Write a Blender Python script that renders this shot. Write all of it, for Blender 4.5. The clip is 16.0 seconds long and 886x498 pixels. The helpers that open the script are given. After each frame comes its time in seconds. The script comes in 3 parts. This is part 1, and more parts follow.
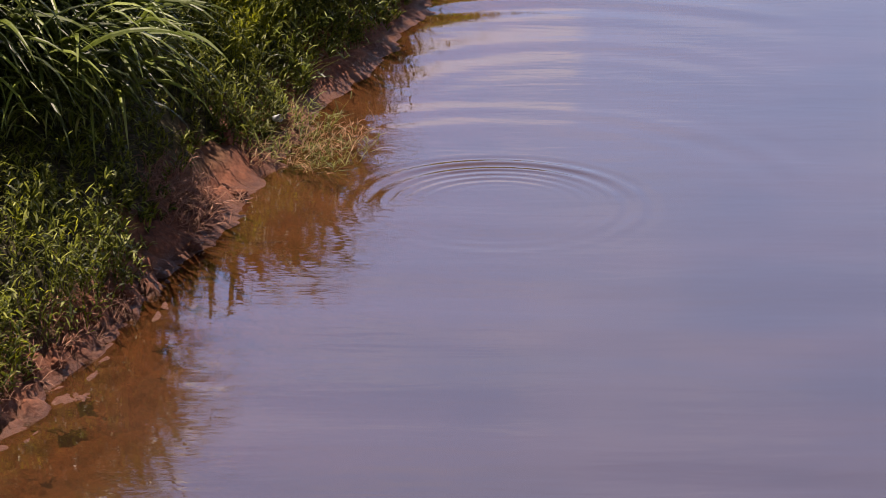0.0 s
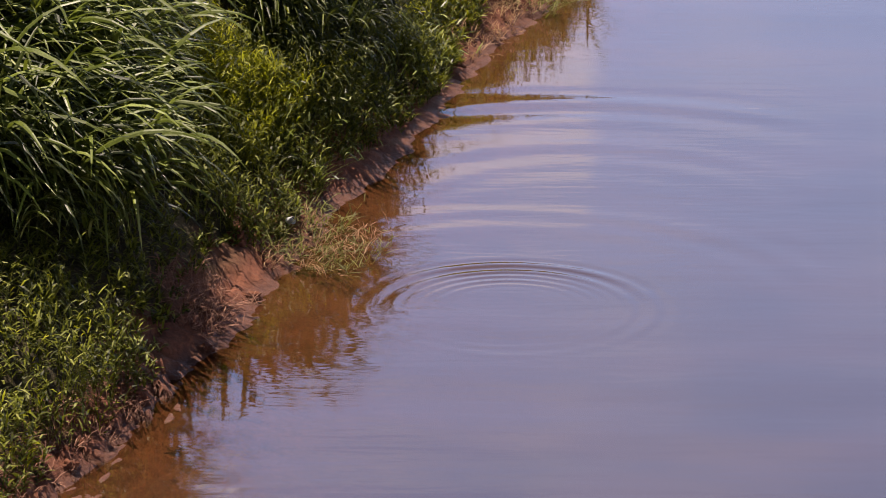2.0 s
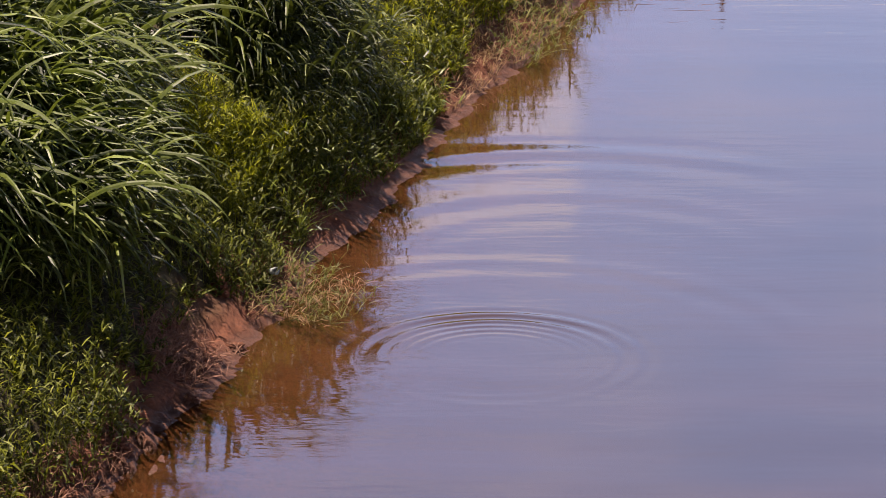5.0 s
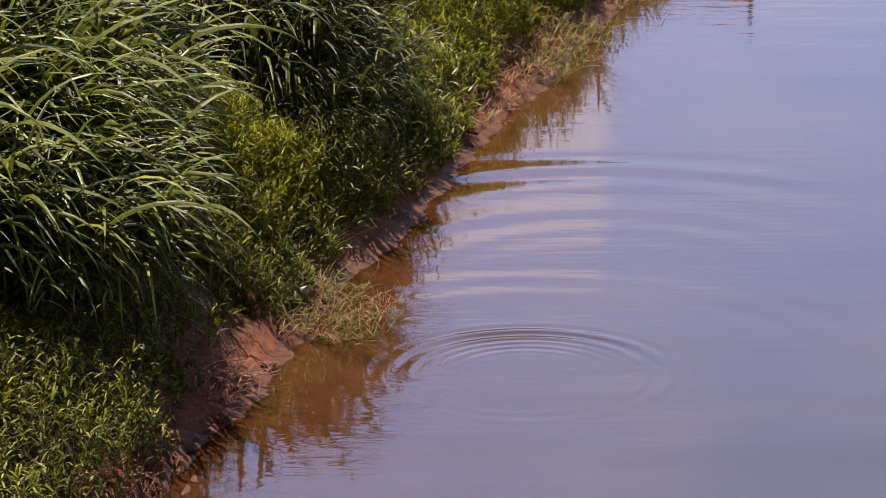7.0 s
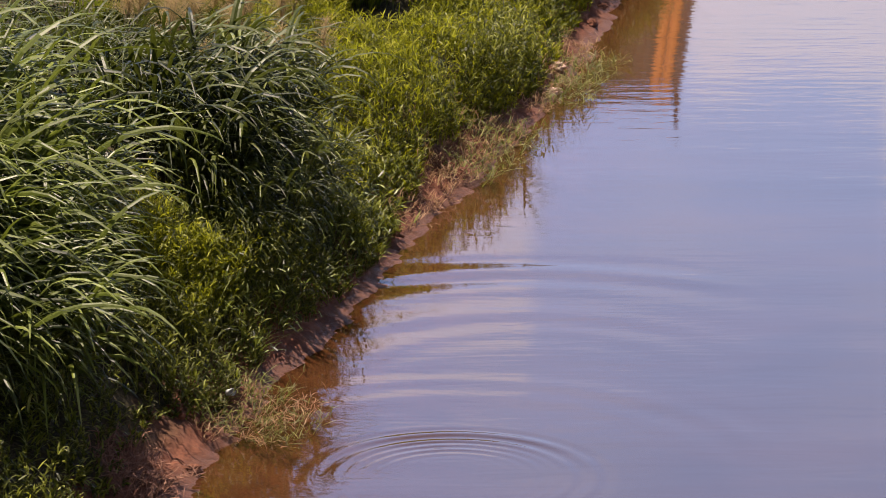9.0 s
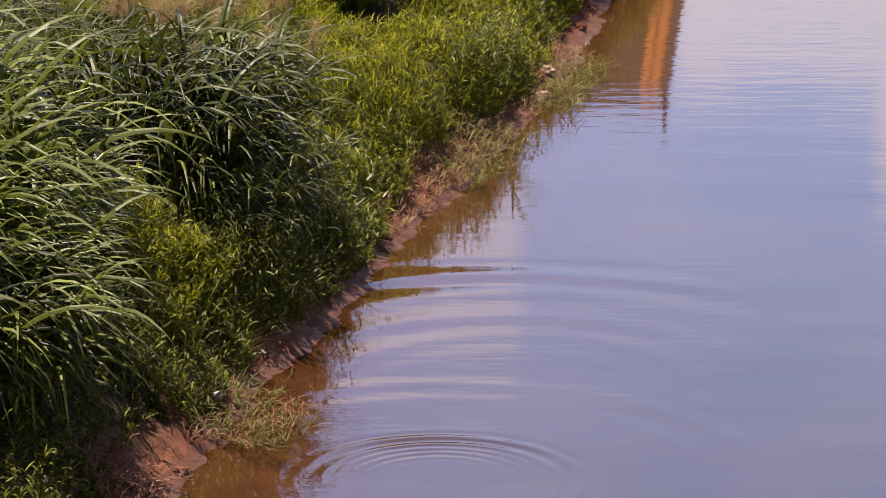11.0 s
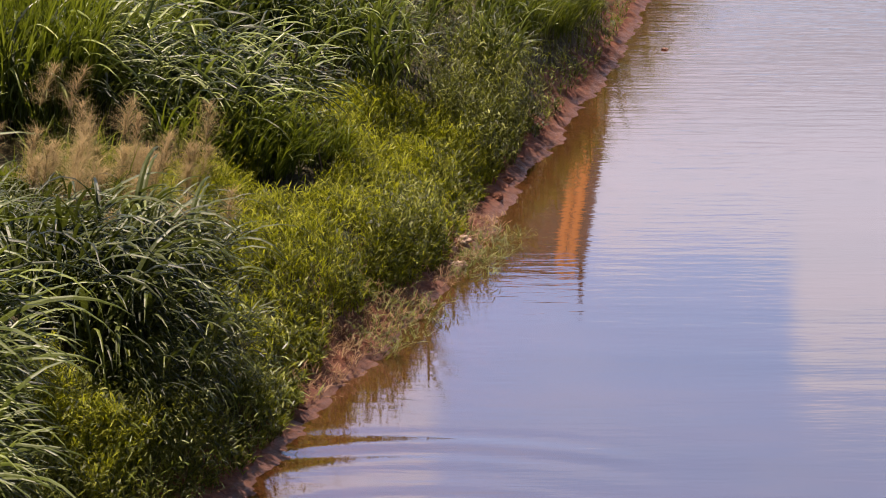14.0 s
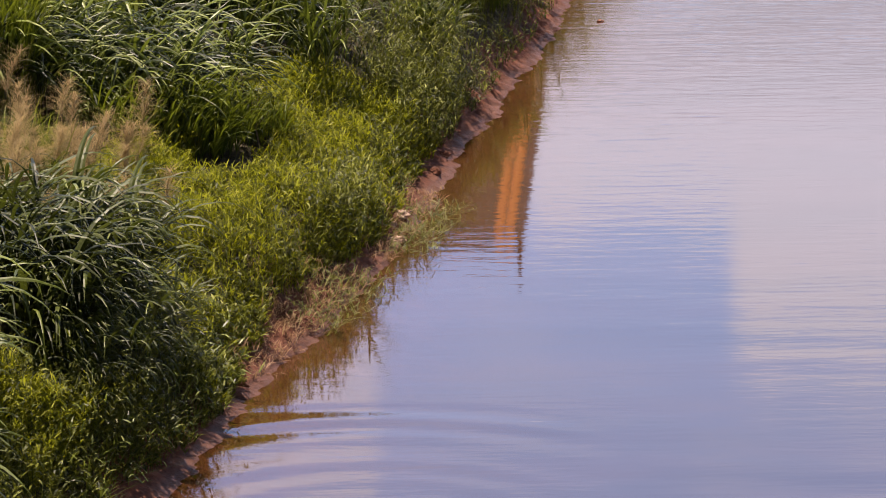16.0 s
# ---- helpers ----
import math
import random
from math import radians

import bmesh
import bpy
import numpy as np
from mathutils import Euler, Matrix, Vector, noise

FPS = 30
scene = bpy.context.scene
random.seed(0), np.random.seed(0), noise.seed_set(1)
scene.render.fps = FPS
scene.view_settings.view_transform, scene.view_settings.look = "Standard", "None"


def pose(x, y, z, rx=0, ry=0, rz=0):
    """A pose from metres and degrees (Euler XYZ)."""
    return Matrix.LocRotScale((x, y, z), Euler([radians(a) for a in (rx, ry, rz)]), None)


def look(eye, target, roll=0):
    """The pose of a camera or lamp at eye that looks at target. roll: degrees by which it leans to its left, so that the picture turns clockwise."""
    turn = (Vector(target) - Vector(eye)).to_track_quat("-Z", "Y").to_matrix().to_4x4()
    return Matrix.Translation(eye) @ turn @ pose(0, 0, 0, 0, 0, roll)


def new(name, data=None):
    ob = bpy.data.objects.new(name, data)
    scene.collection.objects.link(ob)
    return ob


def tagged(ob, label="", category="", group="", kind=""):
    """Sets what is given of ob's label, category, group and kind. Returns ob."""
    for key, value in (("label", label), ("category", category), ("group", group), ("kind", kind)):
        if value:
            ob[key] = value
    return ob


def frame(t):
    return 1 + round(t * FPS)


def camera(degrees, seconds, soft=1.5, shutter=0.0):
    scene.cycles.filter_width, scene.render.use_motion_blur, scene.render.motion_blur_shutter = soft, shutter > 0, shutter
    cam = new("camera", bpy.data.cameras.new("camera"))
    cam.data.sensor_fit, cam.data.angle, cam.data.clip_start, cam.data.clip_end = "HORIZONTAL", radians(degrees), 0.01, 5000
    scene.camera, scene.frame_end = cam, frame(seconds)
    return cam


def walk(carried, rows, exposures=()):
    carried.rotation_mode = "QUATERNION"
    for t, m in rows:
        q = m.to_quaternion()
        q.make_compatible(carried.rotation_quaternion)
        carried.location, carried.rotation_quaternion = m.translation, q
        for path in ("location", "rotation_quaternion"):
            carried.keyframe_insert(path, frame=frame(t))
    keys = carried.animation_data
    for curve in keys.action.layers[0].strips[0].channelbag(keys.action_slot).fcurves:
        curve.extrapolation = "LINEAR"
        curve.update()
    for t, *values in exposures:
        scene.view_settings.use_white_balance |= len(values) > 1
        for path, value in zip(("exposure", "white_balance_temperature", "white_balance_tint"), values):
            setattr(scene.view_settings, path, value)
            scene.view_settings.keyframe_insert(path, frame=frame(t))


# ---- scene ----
# ---- camera ----
EYE_Z = 7.0
cam = camera(12.78, 16.0, soft=0.9)
PATH = [
    (0.0, 70.837, -0.215, -0.341),
    (0.5, 71.514, -0.453, -0.326),
    (1.0, 71.786, -0.476, -0.459),
    (1.5, 71.789, -0.405, -0.327),
    (2.0, 72.319, -0.309, -0.110),
    (2.5, 72.260, -0.257, 0.085),
    (3.0, 72.014, 0.131, 0.025),
    (3.5, 72.695, 0.006, -0.270),
    (3.7, 73.152, -0.153, -0.403),
    (6.0, 72.970, -0.052, -0.407),
    (6.5, 73.020, 0.225, -0.280),
    (7.0, 73.292, 0.585, -0.175),
    (7.5, 73.586, 0.424, -0.185),
    (8.0, 73.803, 0.406, -0.735),
    (8.5, 73.980, 0.126, -1.124),
    (9.0, 74.775, 0.157, -1.169),
    (9.2, 74.912, 0.070, -1.081),
    (11.3, 74.816, -0.135, -1.378),
    (11.5, 75.020, -0.124, -1.556),
    (12.0, 75.514, -0.236, -2.285),
    (12.5, 76.058, -0.322, -2.859),
    (13.0, 76.970, -0.232, -2.603),
    (13.5, 77.648, -0.563, -2.396),
    (14.0, 77.281, -0.621, -2.401),
    (14.5, 76.828, -0.521, -2.648),
    (15.0, 76.732, -0.347, -2.833),
    (15.5, 76.796, -0.109, -3.137),
    (16.0, 76.922, 0.065, -3.463),
]
walk(cam, [(t, pose(0, 0, EYE_Z, rx, ry, rz)) for t, rx, ry, rz in PATH],
     exposures=[(0.0, 1.11, 7200, 22.0), (16.0, 1.11, 7200, 22.0)])

# ---- light ----
SUN_AZ, SUN_EL = -30.0, 72.0
sun_from = Vector((math.sin(radians(SUN_AZ)) * math.cos(radians(SUN_EL)),
                   math.cos(radians(SUN_AZ)) * math.cos(radians(SUN_EL)), math.sin(radians(SUN_EL))))
sun_data = bpy.data.lights.new("sun", "SUN")
sun_data.energy, sun_data.angle, sun_data.color = 5.0, radians(0.53), (1.0, 0.93, 0.80)
sun = new("sun", sun_data)
sun.matrix_world = look(sun_from * 50, (0, 0, 0))


class Nodes:
    """A short way to write node trees."""

    def __init__(self, tree):
        self.tree = tree
        tree.nodes.clear()

    def __call__(self, kind, ins=None, **props):
        n = self.tree.nodes.new(kind)
        if "operation" in props:
            n.operation = props["operation"]
        if "data_type" in props:
            n.data_type = props["data_type"]
        if "interpolation_type" in props:
            n.interpolation_type = props["interpolation_type"]
        if "attribute_name" in props:
            n.attribute_name = props["attribute_name"]
        for k, v in (ins or {}).items():
            if isinstance(v, bpy.types.NodeSocket):
                self.tree.links.new(v, n.inputs[k])
            else:
                n.inputs[k].default_value = v
        return n

    def math(self, op, a, b=0.0, c=0.0):
        return self("ShaderNodeMath", {0: a, 1: b, 2: c}, operation=op).outputs[0]

    def span(self, v, lo, hi, a=0.0, b=1.0):
        return self("ShaderNodeMapRange", {"Value": v, "From Min": lo, "From Max": hi, "To Min": a, "To Max": b},
                    interpolation_type="SMOOTHSTEP").outputs["Result"]

    def mix(self, fac, a, b):
        n = self("ShaderNodeMix", {0: fac}, data_type="RGBA")
        for i, v in ((6, a), (7, b)):
            if isinstance(v, bpy.types.NodeSocket):
                self.tree.links.new(v, n.inputs[i])
            else:
                n.inputs[i].default_value = (*v, 1.0)
        return n.outputs[2]

    def noise(self, vec, scale, detail=4.0, rough=0.55, dist=0.0):
        return self("ShaderNodeTexNoise", {"Vector": vec, "Scale": scale, "Detail": detail, "Roughness": rough,
                                           "Distortion": dist}).outputs[0]

    def scaled(self, vec, x, y, z):
        return self("ShaderNodeVectorMath", {0: vec, 1: (x, y, z)}, operation="MULTIPLY").outputs[0]


# sky with low broken cloud
world = bpy.data.worlds.new("sky")
scene.world = world
world.use_nodes = True
N = Nodes(world.node_tree)
ray_dir = N("ShaderNodeTexCoord").outputs["Generated"]
sep = N("ShaderNodeSeparateXYZ", {0: ray_dir})
az = N.math("MULTIPLY", N.math("ARCTAN2", sep.outputs[0], sep.outputs[1]), 180 / math.pi)
el = N.math("MULTIPLY", N.math("ARCSINE", sep.outputs[2]), 180 / math.pi)
wob = N.math("MULTIPLY", N.math("SUBTRACT", N.noise(ray_dir, 45.0, 5.0), 0.5), 0.9)
wide_wob = N.math("MULTIPLY", N.math("SUBTRACT", N.noise(ray_dir, 17.0, 3.0), 0.5), 0.6)
az2, el2 = N.math("ADD", az, N.math("ADD", N.math("MULTIPLY", wob, 0.5), N.math("MULTIPLY", wide_wob, 2.4))), N.math("ADD", N.math("ADD", el, wob), N.math("MULTIPLY", wide_wob, 0.5))


def bank_of_cloud(a0, a1, e0, e1, soft_a, soft_e):
    """A cloud between two bearings and two heights, in degrees, with torn edges."""
    m = N.math("MULTIPLY", N.span(az2, a0 - soft_a, a0 + soft_a), N.span(az2, a1 - soft_a, a1 + soft_a, 1.0, 0.0))
    return N.math("MULTIPLY", m, N.math("MULTIPLY", N.span(el2, e0 - soft_e, e0 + soft_e),
                                        N.span(el2, e1 - soft_e, e1 + soft_e, 1.0, 0.0)))


clouds = [(bank_of_cloud(4.6, 8.8, 8.0, 12.7, 0.3, 0.25), 1.0), (bank_of_cloud(7.75, 22.0, 8.0, 14.5, 0.25, 0.35), 1.0),
          (bank_of_cloud(8.1, 22.0, 14.0, 15.3, 0.3, 0.6), 0.25), (bank_of_cloud(-1.5, 2.45, 14.2, 16.4, 0.2, 0.5), 0.7)]
mask = 0.0
for m, k in clouds:
    mask = N.math("MAXIMUM", mask, N.math("MULTIPLY", m, k))
far_cloud = N.math("MULTIPLY", N.span(N.noise(ray_dir, 3.2, 6.0, 0.6), 0.52, 0.68), N.span(el, 24.0, 34.0))
mask = N.math("MAXIMUM", mask, N.math("MULTIPLY", far_cloud, 0.10))
sky = N("ShaderNodeTexSky")
sky.sky_type, sky.sun_disc, sky.sun_elevation, sky.sun_rotation = "NISHITA", False, radians(SUN_EL), radians(SUN_AZ)
sky.air_density, sky.dust_density, sky.ozone_density = 1.0, 0.0, 6.0
SKY_STRENGTH = 0.061
sky_rgb = N("ShaderNodeVectorMath", {0: sky.outputs[0], "Scale": SKY_STRENGTH}, operation="SCALE").outputs[0]
CLOUD = (0.63, 0.69, 0.865)
haze = N.math("MULTIPLY", N.span(el, 10.0, 20.0, 2.25, 2.55), N.math("MULTIPLY", N.span(el, 22.0, 34.0, 1.0, 0.10), N.span(el, 8.8, 10.8, 0.68, 1.0)))
sky_rgb = N("ShaderNodeVectorMath", {0: sky_rgb, "Scale": haze}, operation="SCALE").outputs[0]
sky_rgb = N("ShaderNodeVectorMath", {0: sky_rgb, 1: (1.10, 0.985, 1.01)}, operation="MULTIPLY").outputs[0]
veil_at = N("ShaderNodeCombineXYZ", {0: N.math("MULTIPLY", az, 0.22), 1: N.math("MULTIPLY", el, 0.75)}).outputs[0]
veil = N.math("MULTIPLY", N.span(N.noise(veil_at, 1.0, 5.0, 0.6, 0.6), 0.42, 0.72, 0.0, 0.30), N.span(el, 11.0, 14.0))
sky_rgb = N.mix(veil, sky_rgb, CLOUD)
low = N("ShaderNodeVectorMath", {0: CLOUD, "Scale": N.span(el, 9.2, 11.6, 0.55, 1.0)}, operation="SCALE").outputs[0]
both = N.mix(mask, sky_rgb, low)
back = N("ShaderNodeBackground", {"Color": both, "Strength": 1.0})
N("ShaderNodeOutputWorld", {"Surface": back.outputs[0]})


# ---- materials ----
def material(name, build):
    m = bpy.data.materials.new(name)
    m.use_nodes = True
    n = Nodes(m.node_tree)
    n("ShaderNodeOutputMaterial", {"Surface": build(n)})
    return m


def leaf_material(name, dark, light, tip, gloss=0.38, through_light=0.35, sheen=0.55):
    """Leaves: each its own shade, light shining through, a waxy sheen."""
    def build(n):
        geo = n("ShaderNodeNewGeometry")
        rnd = geo.outputs["Random Per Island"]
        pos = geo.outputs["Position"]
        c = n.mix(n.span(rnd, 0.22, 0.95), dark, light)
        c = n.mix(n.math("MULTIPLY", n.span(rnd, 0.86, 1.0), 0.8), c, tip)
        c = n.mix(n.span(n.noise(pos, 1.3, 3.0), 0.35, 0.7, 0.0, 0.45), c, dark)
        c = n.mix(n.span(n.noise(pos, 60.0, 2.0), 0.5, 0.8, 0.0, 0.25), c, tip)
        p = n("ShaderNodeBsdfPrincipled", {"Base Color": c, "Roughness": gloss, "Specular IOR Level": sheen})
        tr = n("ShaderNodeBsdfTranslucent", {"Color": n.mix(0.5, c, [min(1.0, v * 1.4) for v in light])})
        return n("ShaderNodeMixShader", {0: through_light, 1: p.outputs[0], 2: tr.outputs[0]}).outputs[0]
    return material(name, build)


def mud_build(n):
    pos = n("ShaderNodeNewGeometry").outputs["Position"]
    z = n("ShaderNodeSeparateXYZ", {0: pos}).outputs[2]
    grain, blot = n.noise(pos, 38.0, 6.0, 0.65), n.noise(pos, 4.0, 4.0)
    c = n.mix(n.span(grain, 0.3, 0.75), (0.074, 0.027, 0.015), (0.172, 0.062, 0.036))
    c = n.mix(n.span(blot, 0.45, 0.75, 0.0, 0.55), c, (0.20, 0.080, 0.048))
    wet = n.span(n.math("ADD", z, n.math("MULTIPLY", blot, 0.04)), 0.03, 0.10, 1.0, 0.0)
    wet = n.math("MULTIPLY", wet, n.span(z, -0.10, -0.015, 0.15, 1.0))
    c = n.mix(n.math("MULTIPLY", wet, 0.55), c, (0.045, 0.018, 0.011))
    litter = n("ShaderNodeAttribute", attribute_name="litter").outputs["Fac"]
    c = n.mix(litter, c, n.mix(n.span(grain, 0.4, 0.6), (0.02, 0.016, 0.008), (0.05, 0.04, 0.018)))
    bump = n("ShaderNodeBump", {"Height": n.math("ADD", grain, n.math("MULTIPLY", n.noise(pos, 150.0, 3.0), 0.4)),
                                "Strength": 0.9, "Distance": 0.016})
    return n("ShaderNodeBsdfPrincipled", {"Base Color": c, "Roughness": n.math("SUBTRACT", 0.9, n.math("MULTIPLY", wet, 0.35)), "Specular IOR Level": 0.22,
                                          "Normal": bump.outputs[0]}).outputs[0]


def water_build(n):
    pos = n("ShaderNodeNewGeometry").outputs["Position"]
    y = n("ShaderNodeSeparateXYZ", {0: pos}).outputs[1]
    fine = n.noise(n.scaled(pos, 1.3, 7.0, 1.0), 1.0, 3.0, 0.55, 0.3)
    tiny = n.noise(n.scaled(pos, 6.0, 19.0, 1.0), 1.0, 2.0)
    gust = n.span(n.noise(n.scaled(pos, 0.25, 0.12, 1.0), 1.0, 2.0), 0.3, 0.8, 0.35, 1.0)
    far = n.math("ADD", n.span(y, 26.0, 36.0, 0.7, 0.85), n.span(y, 35.0, 42.0, 0.0, 1.8))
    h = n.math("ADD", n.math("MULTIPLY", fine, 1.0), n.math("MULTIPLY", tiny, 0.16))
    bump = n("ShaderNodeBump", {"Height": n.math("MULTIPLY", h, n.math("MULTIPLY", gust, far)), "Strength": 1.0, "Distance": 0.0028})
    fres = n("ShaderNodeFresnel", {"IOR": 1.5, "Normal": bump.outputs[0]})
    murk_c = n.mix(n.span(n.noise(n.scaled(pos, 0.5, 0.9, 1.0), 1.0, 3.0), 0.3, 0.7), (0.030, 0.0165, 0.008), (0.042, 0.023, 0.014))
    murk = n("ShaderNodeBsdfDiffuse", {"Color": murk_c})
    clear = n("ShaderNodeBsdfTransparent", {"Color": (0.55, 0.40, 0.20, 1.0)})
    turbid = n("ShaderNodeAttribute", attribute_name="turbid").outputs["Fac"]
    body = n("ShaderNodeMixShader", {0: turbid, 1: clear.outputs[0], 2: murk.outputs[0]})
    mirror = n("ShaderNodeBsdfGlossy", {"Color": (1, 1, 1, 1), "Roughness": 0.03, "Normal": bump.outputs[0]})
    return n("ShaderNodeMixShader", {0: fres.outputs[0], 1: body.outputs[0], 2: mirror.outputs[0]}).outputs[0]


def rough_material(name, c1, c2, scale=30.0, rough=0.8, bump=0.4, dist=0.005):
    def build(n):
        pos = n("ShaderNodeTexCoord").outputs["Object"]
        a, b = n.noise(pos, scale, 5.0), n.noise(pos, scale / 7, 3.0)
        c = n.mix(n.span(n.math("ADD", n.math("MULTIPLY", a, 0.6), n.math("MULTIPLY", b, 0.4)), 0.35, 0.68), c1, c2)
        bm = n("ShaderNodeBump", {"Height": a, "Strength": bump, "Distance": dist})
        return n("ShaderNodeBsdfPrincipled", {"Base Color": c, "Roughness": rough, "Normal": bm.outputs[0]}).outputs[0]
    return material(name, build)


MUD = material("red_mud", mud_build)
WATER = material("river_water", water_build)
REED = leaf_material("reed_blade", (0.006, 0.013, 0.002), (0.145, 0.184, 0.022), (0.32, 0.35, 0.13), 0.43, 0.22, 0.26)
# darker copy of the reed blade: the second stand's shade is in its colour
REED_SHADED = leaf_material("hanging_blade_shaded", (0.005, 0.010, 0.002), (0.088, 0.110, 0.014), (0.30, 0.32, 0.12), 0.44, 0.18, 0.20)
REED_UPRIGHT = leaf_material("upright_blade", (0.024, 0.040, 0.003), (0.145, 0.178, 0.012), (0.24, 0.25, 0.07), 0.45, 0.32, 0.3)
CULM = leaf_material("reed_culm", (0.04, 0.05, 0.012), (0.10, 0.10, 0.03), (0.16, 0.13, 0.06), 0.5, 0.1)
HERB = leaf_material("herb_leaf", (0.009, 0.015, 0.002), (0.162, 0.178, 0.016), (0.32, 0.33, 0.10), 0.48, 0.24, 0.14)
# the turf's own colour; on near weeds and mounds it paints in sunlight
HERB_BRIGHT = leaf_material("turf_and_lit_leaf", (0.018, 0.026, 0.002), (0.290, 0.308, 0.009), (0.40, 0.39, 0.05), 0.55, 0.40, 0.12)
DRY = leaf_material("dry_blade", (0.16, 0.085, 0.045), (0.34, 0.21, 0.12), (0.18, 0.17, 0.06), 0.6, 0.25, 0.2)
PALE = leaf_material("pale_blade", (0.05, 0.055, 0.008), (0.17, 0.175, 0.035), (0.26, 0.22, 0.10), 0.6, 0.3, 0.3)
PLUME = leaf_material("plume_straw", (0.24, 0.17, 0.085), (0.40, 0.30, 0.15), (0.49, 0.385, 0.21), 0.8, 0.4, 0.1)
TWIG = rough_material("dead_twig", (0.12, 0.05, 0.03), (0.30, 0.15, 0.10), 40.0, 0.85)
STONE = rough_material("pink_stone", (0.26, 0.16, 0.12), (0.44, 0.30, 0.24), 25.0, 0.8)
BARK = rough_material("thin_bark", (0.05, 0.035, 0.02), (0.13, 0.09, 0.05), 50.0, 0.9)

# ---- the line of the bank ----
BANK_Y = [-400, 5, 17, 18.07, 18.58, 18.95, 19.5, 20.3, 20.66, 21.0, 21.36, 22.55, 23.2, 23.92, 24.6, 25.2, 25.66, 26.2, 26.6, 27.0, 27.6,
          28.4, 29.1, 29.9, 31.3, 32, 33.1, 34.2, 35.6, 37, 38.5, 40.4, 41.4, 60, 90, 130, 400, 3000]
BANK_X = [-90, -4.9, -2.08, -1.73, -1.55, -1.42, -1.33, -1.07, -1.0, -.925, -.855, -.58, -.365, -.15, .02, .155, .245, .385, .47, .61, .83,
          1.03, 1.235, 1.44, 1.72, 1.84, 2.10, 2.29, 2.67, 2.94, 3.29, 3.67, 3.82, 7.2, 19.0, 52.0, 420.0, 4200.0]


def bank_x(y):
    return np.interp(y, BANK_Y, BANK_X)


def hashed(ix, iy, seed):
    h = np.sin(ix * 127.1 + iy * 311.7 + seed * 74.7) * 43758.5453
    return h - np.floor(h)


def value_noise(x, y, seed=0):
    """Smooth noise from 0 to 1 over arrays."""
    x, y = np.asarray(x, float), np.asarray(y, float)
    ix, iy = np.floor(x), np.floor(y)
    fx, fy = x - ix, y - iy
    fx, fy = fx * fx * (3 - 2 * fx), fy * fy * (3 - 2 * fy)
    a, b = hashed(ix, iy, seed), hashed(ix + 1, iy, seed)
    c, d = hashed(ix, iy + 1, seed), hashed(ix + 1, iy + 1, seed)
    return (a * (1 - fx) + b * fx) * (1 - fy) + (c * (1 - fx) + d * fx) * fy


def slabs(y, d):
    """Broken flat plates of mud: each cell sits at its own height and tilt, with a groove round it."""
    u, v = y * 4.6 + 0.5 * value_noise(y * 3, d * 3, 71), d * 8.5 - y * 1.4 + 0.5 * value_noise(y * 3, d * 3, 72)
    first, second = np.full(np.shape(u), 9.0), np.full(np.shape(u), 9.0)
    high = np.zeros(np.shape(u))
    for a in (-1, 0, 1):
        for b in (-1, 0, 1):
            iu, iv = np.floor(u) + a, np.floor(v) + b
            cu, cv = iu + 0.15 + 0.7 * hashed(iu, iv, 73), iv + 0.15 + 0.7 * hashed(iu, iv, 74)
            r = np.hypot(u - cu, v - cv)
            h = 0.062 * (hashed(iu, iv, 75) - 0.55) + 0.05 * (v - cv) * (hashed(iu, iv, 76) - 0.2) + 0.03 * (u - cu) * (hashed(iu, iv, 77) - 0.5)
            closer = r < first
            second = np.where(closer, first, np.minimum(second, r))
            high = np.where(closer, h, high)
            first = np.minimum(first, r)
    return high - 0.04 * np.clip(1 - (second - first) / 0.15, 0, 1)


def ground_z(y, d):
    """Height of the ground y along the river and d to the landward side of the water's edge."""
    y, d = np.asarray(y, float), np.asarray(d, float)
    wander = (value_noise(y * 1.7, 0 * y, 3) - 0.5) * 0.025 + (value_noise(y * 5.0, 0 * y, 4) - 0.5) * 0.035
    dd = d + wander * np.clip(1 - np.abs(d) / 1.5, 0, 1)
    z = np.interp(dd, [-70, -62, -30, -3, -1, 0, .08, .25, .38, .6, 1.2, 3, 10, 60], [1.2, -1.2, -1.8, -.8, -.24, 0, .038, .13, .26, .50, .82, 1.02, 1.3, 1.6])
    near = np.clip(1 - np.abs(dd - 0.2) / 1.2, 0, 1)
    rill = value_noise(y * 6.5 + d * 2.0, d * 2.2, 5) - 0.5
    lump = value_noise(y * 3.1, d * 4.0, 6) - 0.5
    grit = value_noise(y * 19.0, d * 17.0, 7) - 0.5
    ledge = np.abs(value_noise(y * 4.3 + 7, d * 9.0, 8) - 0.5)
    crumb = value_noise(y * 13.0, d * 11.0, 10) - 0.5
    smooth = np.interp(y, [22.3, 22.8, 24.6, 25.4], [1.0, 0.55, 0.55, 1.0])
    shape = rill * 0.04 + lump * 0.05 * smooth + grit * 0.02 + crumb * 0.03 * smooth - np.clip(0.09 - ledge, 0, 1) * 0.35 * smooth
    z = z + near * shape * np.clip(0.25 + (dd + 0.4) * 1.2, 0.15, 1)
    z = z + 0.05 * np.exp(-((y - 21.33) / 0.17) ** 2 - ((d - 0.2) / 0.13) ** 2) * (0.7 + 0.6 * value_noise(y * 9, d * 9, 81))
    broken = np.clip((19.9 - y) / 0.5, 0, 1) * np.clip((d + 0.75) / 0.3, 0, 1) * np.clip((0.32 - d) / 0.12, 0, 1)
    return z + broken * slabs(y, d)


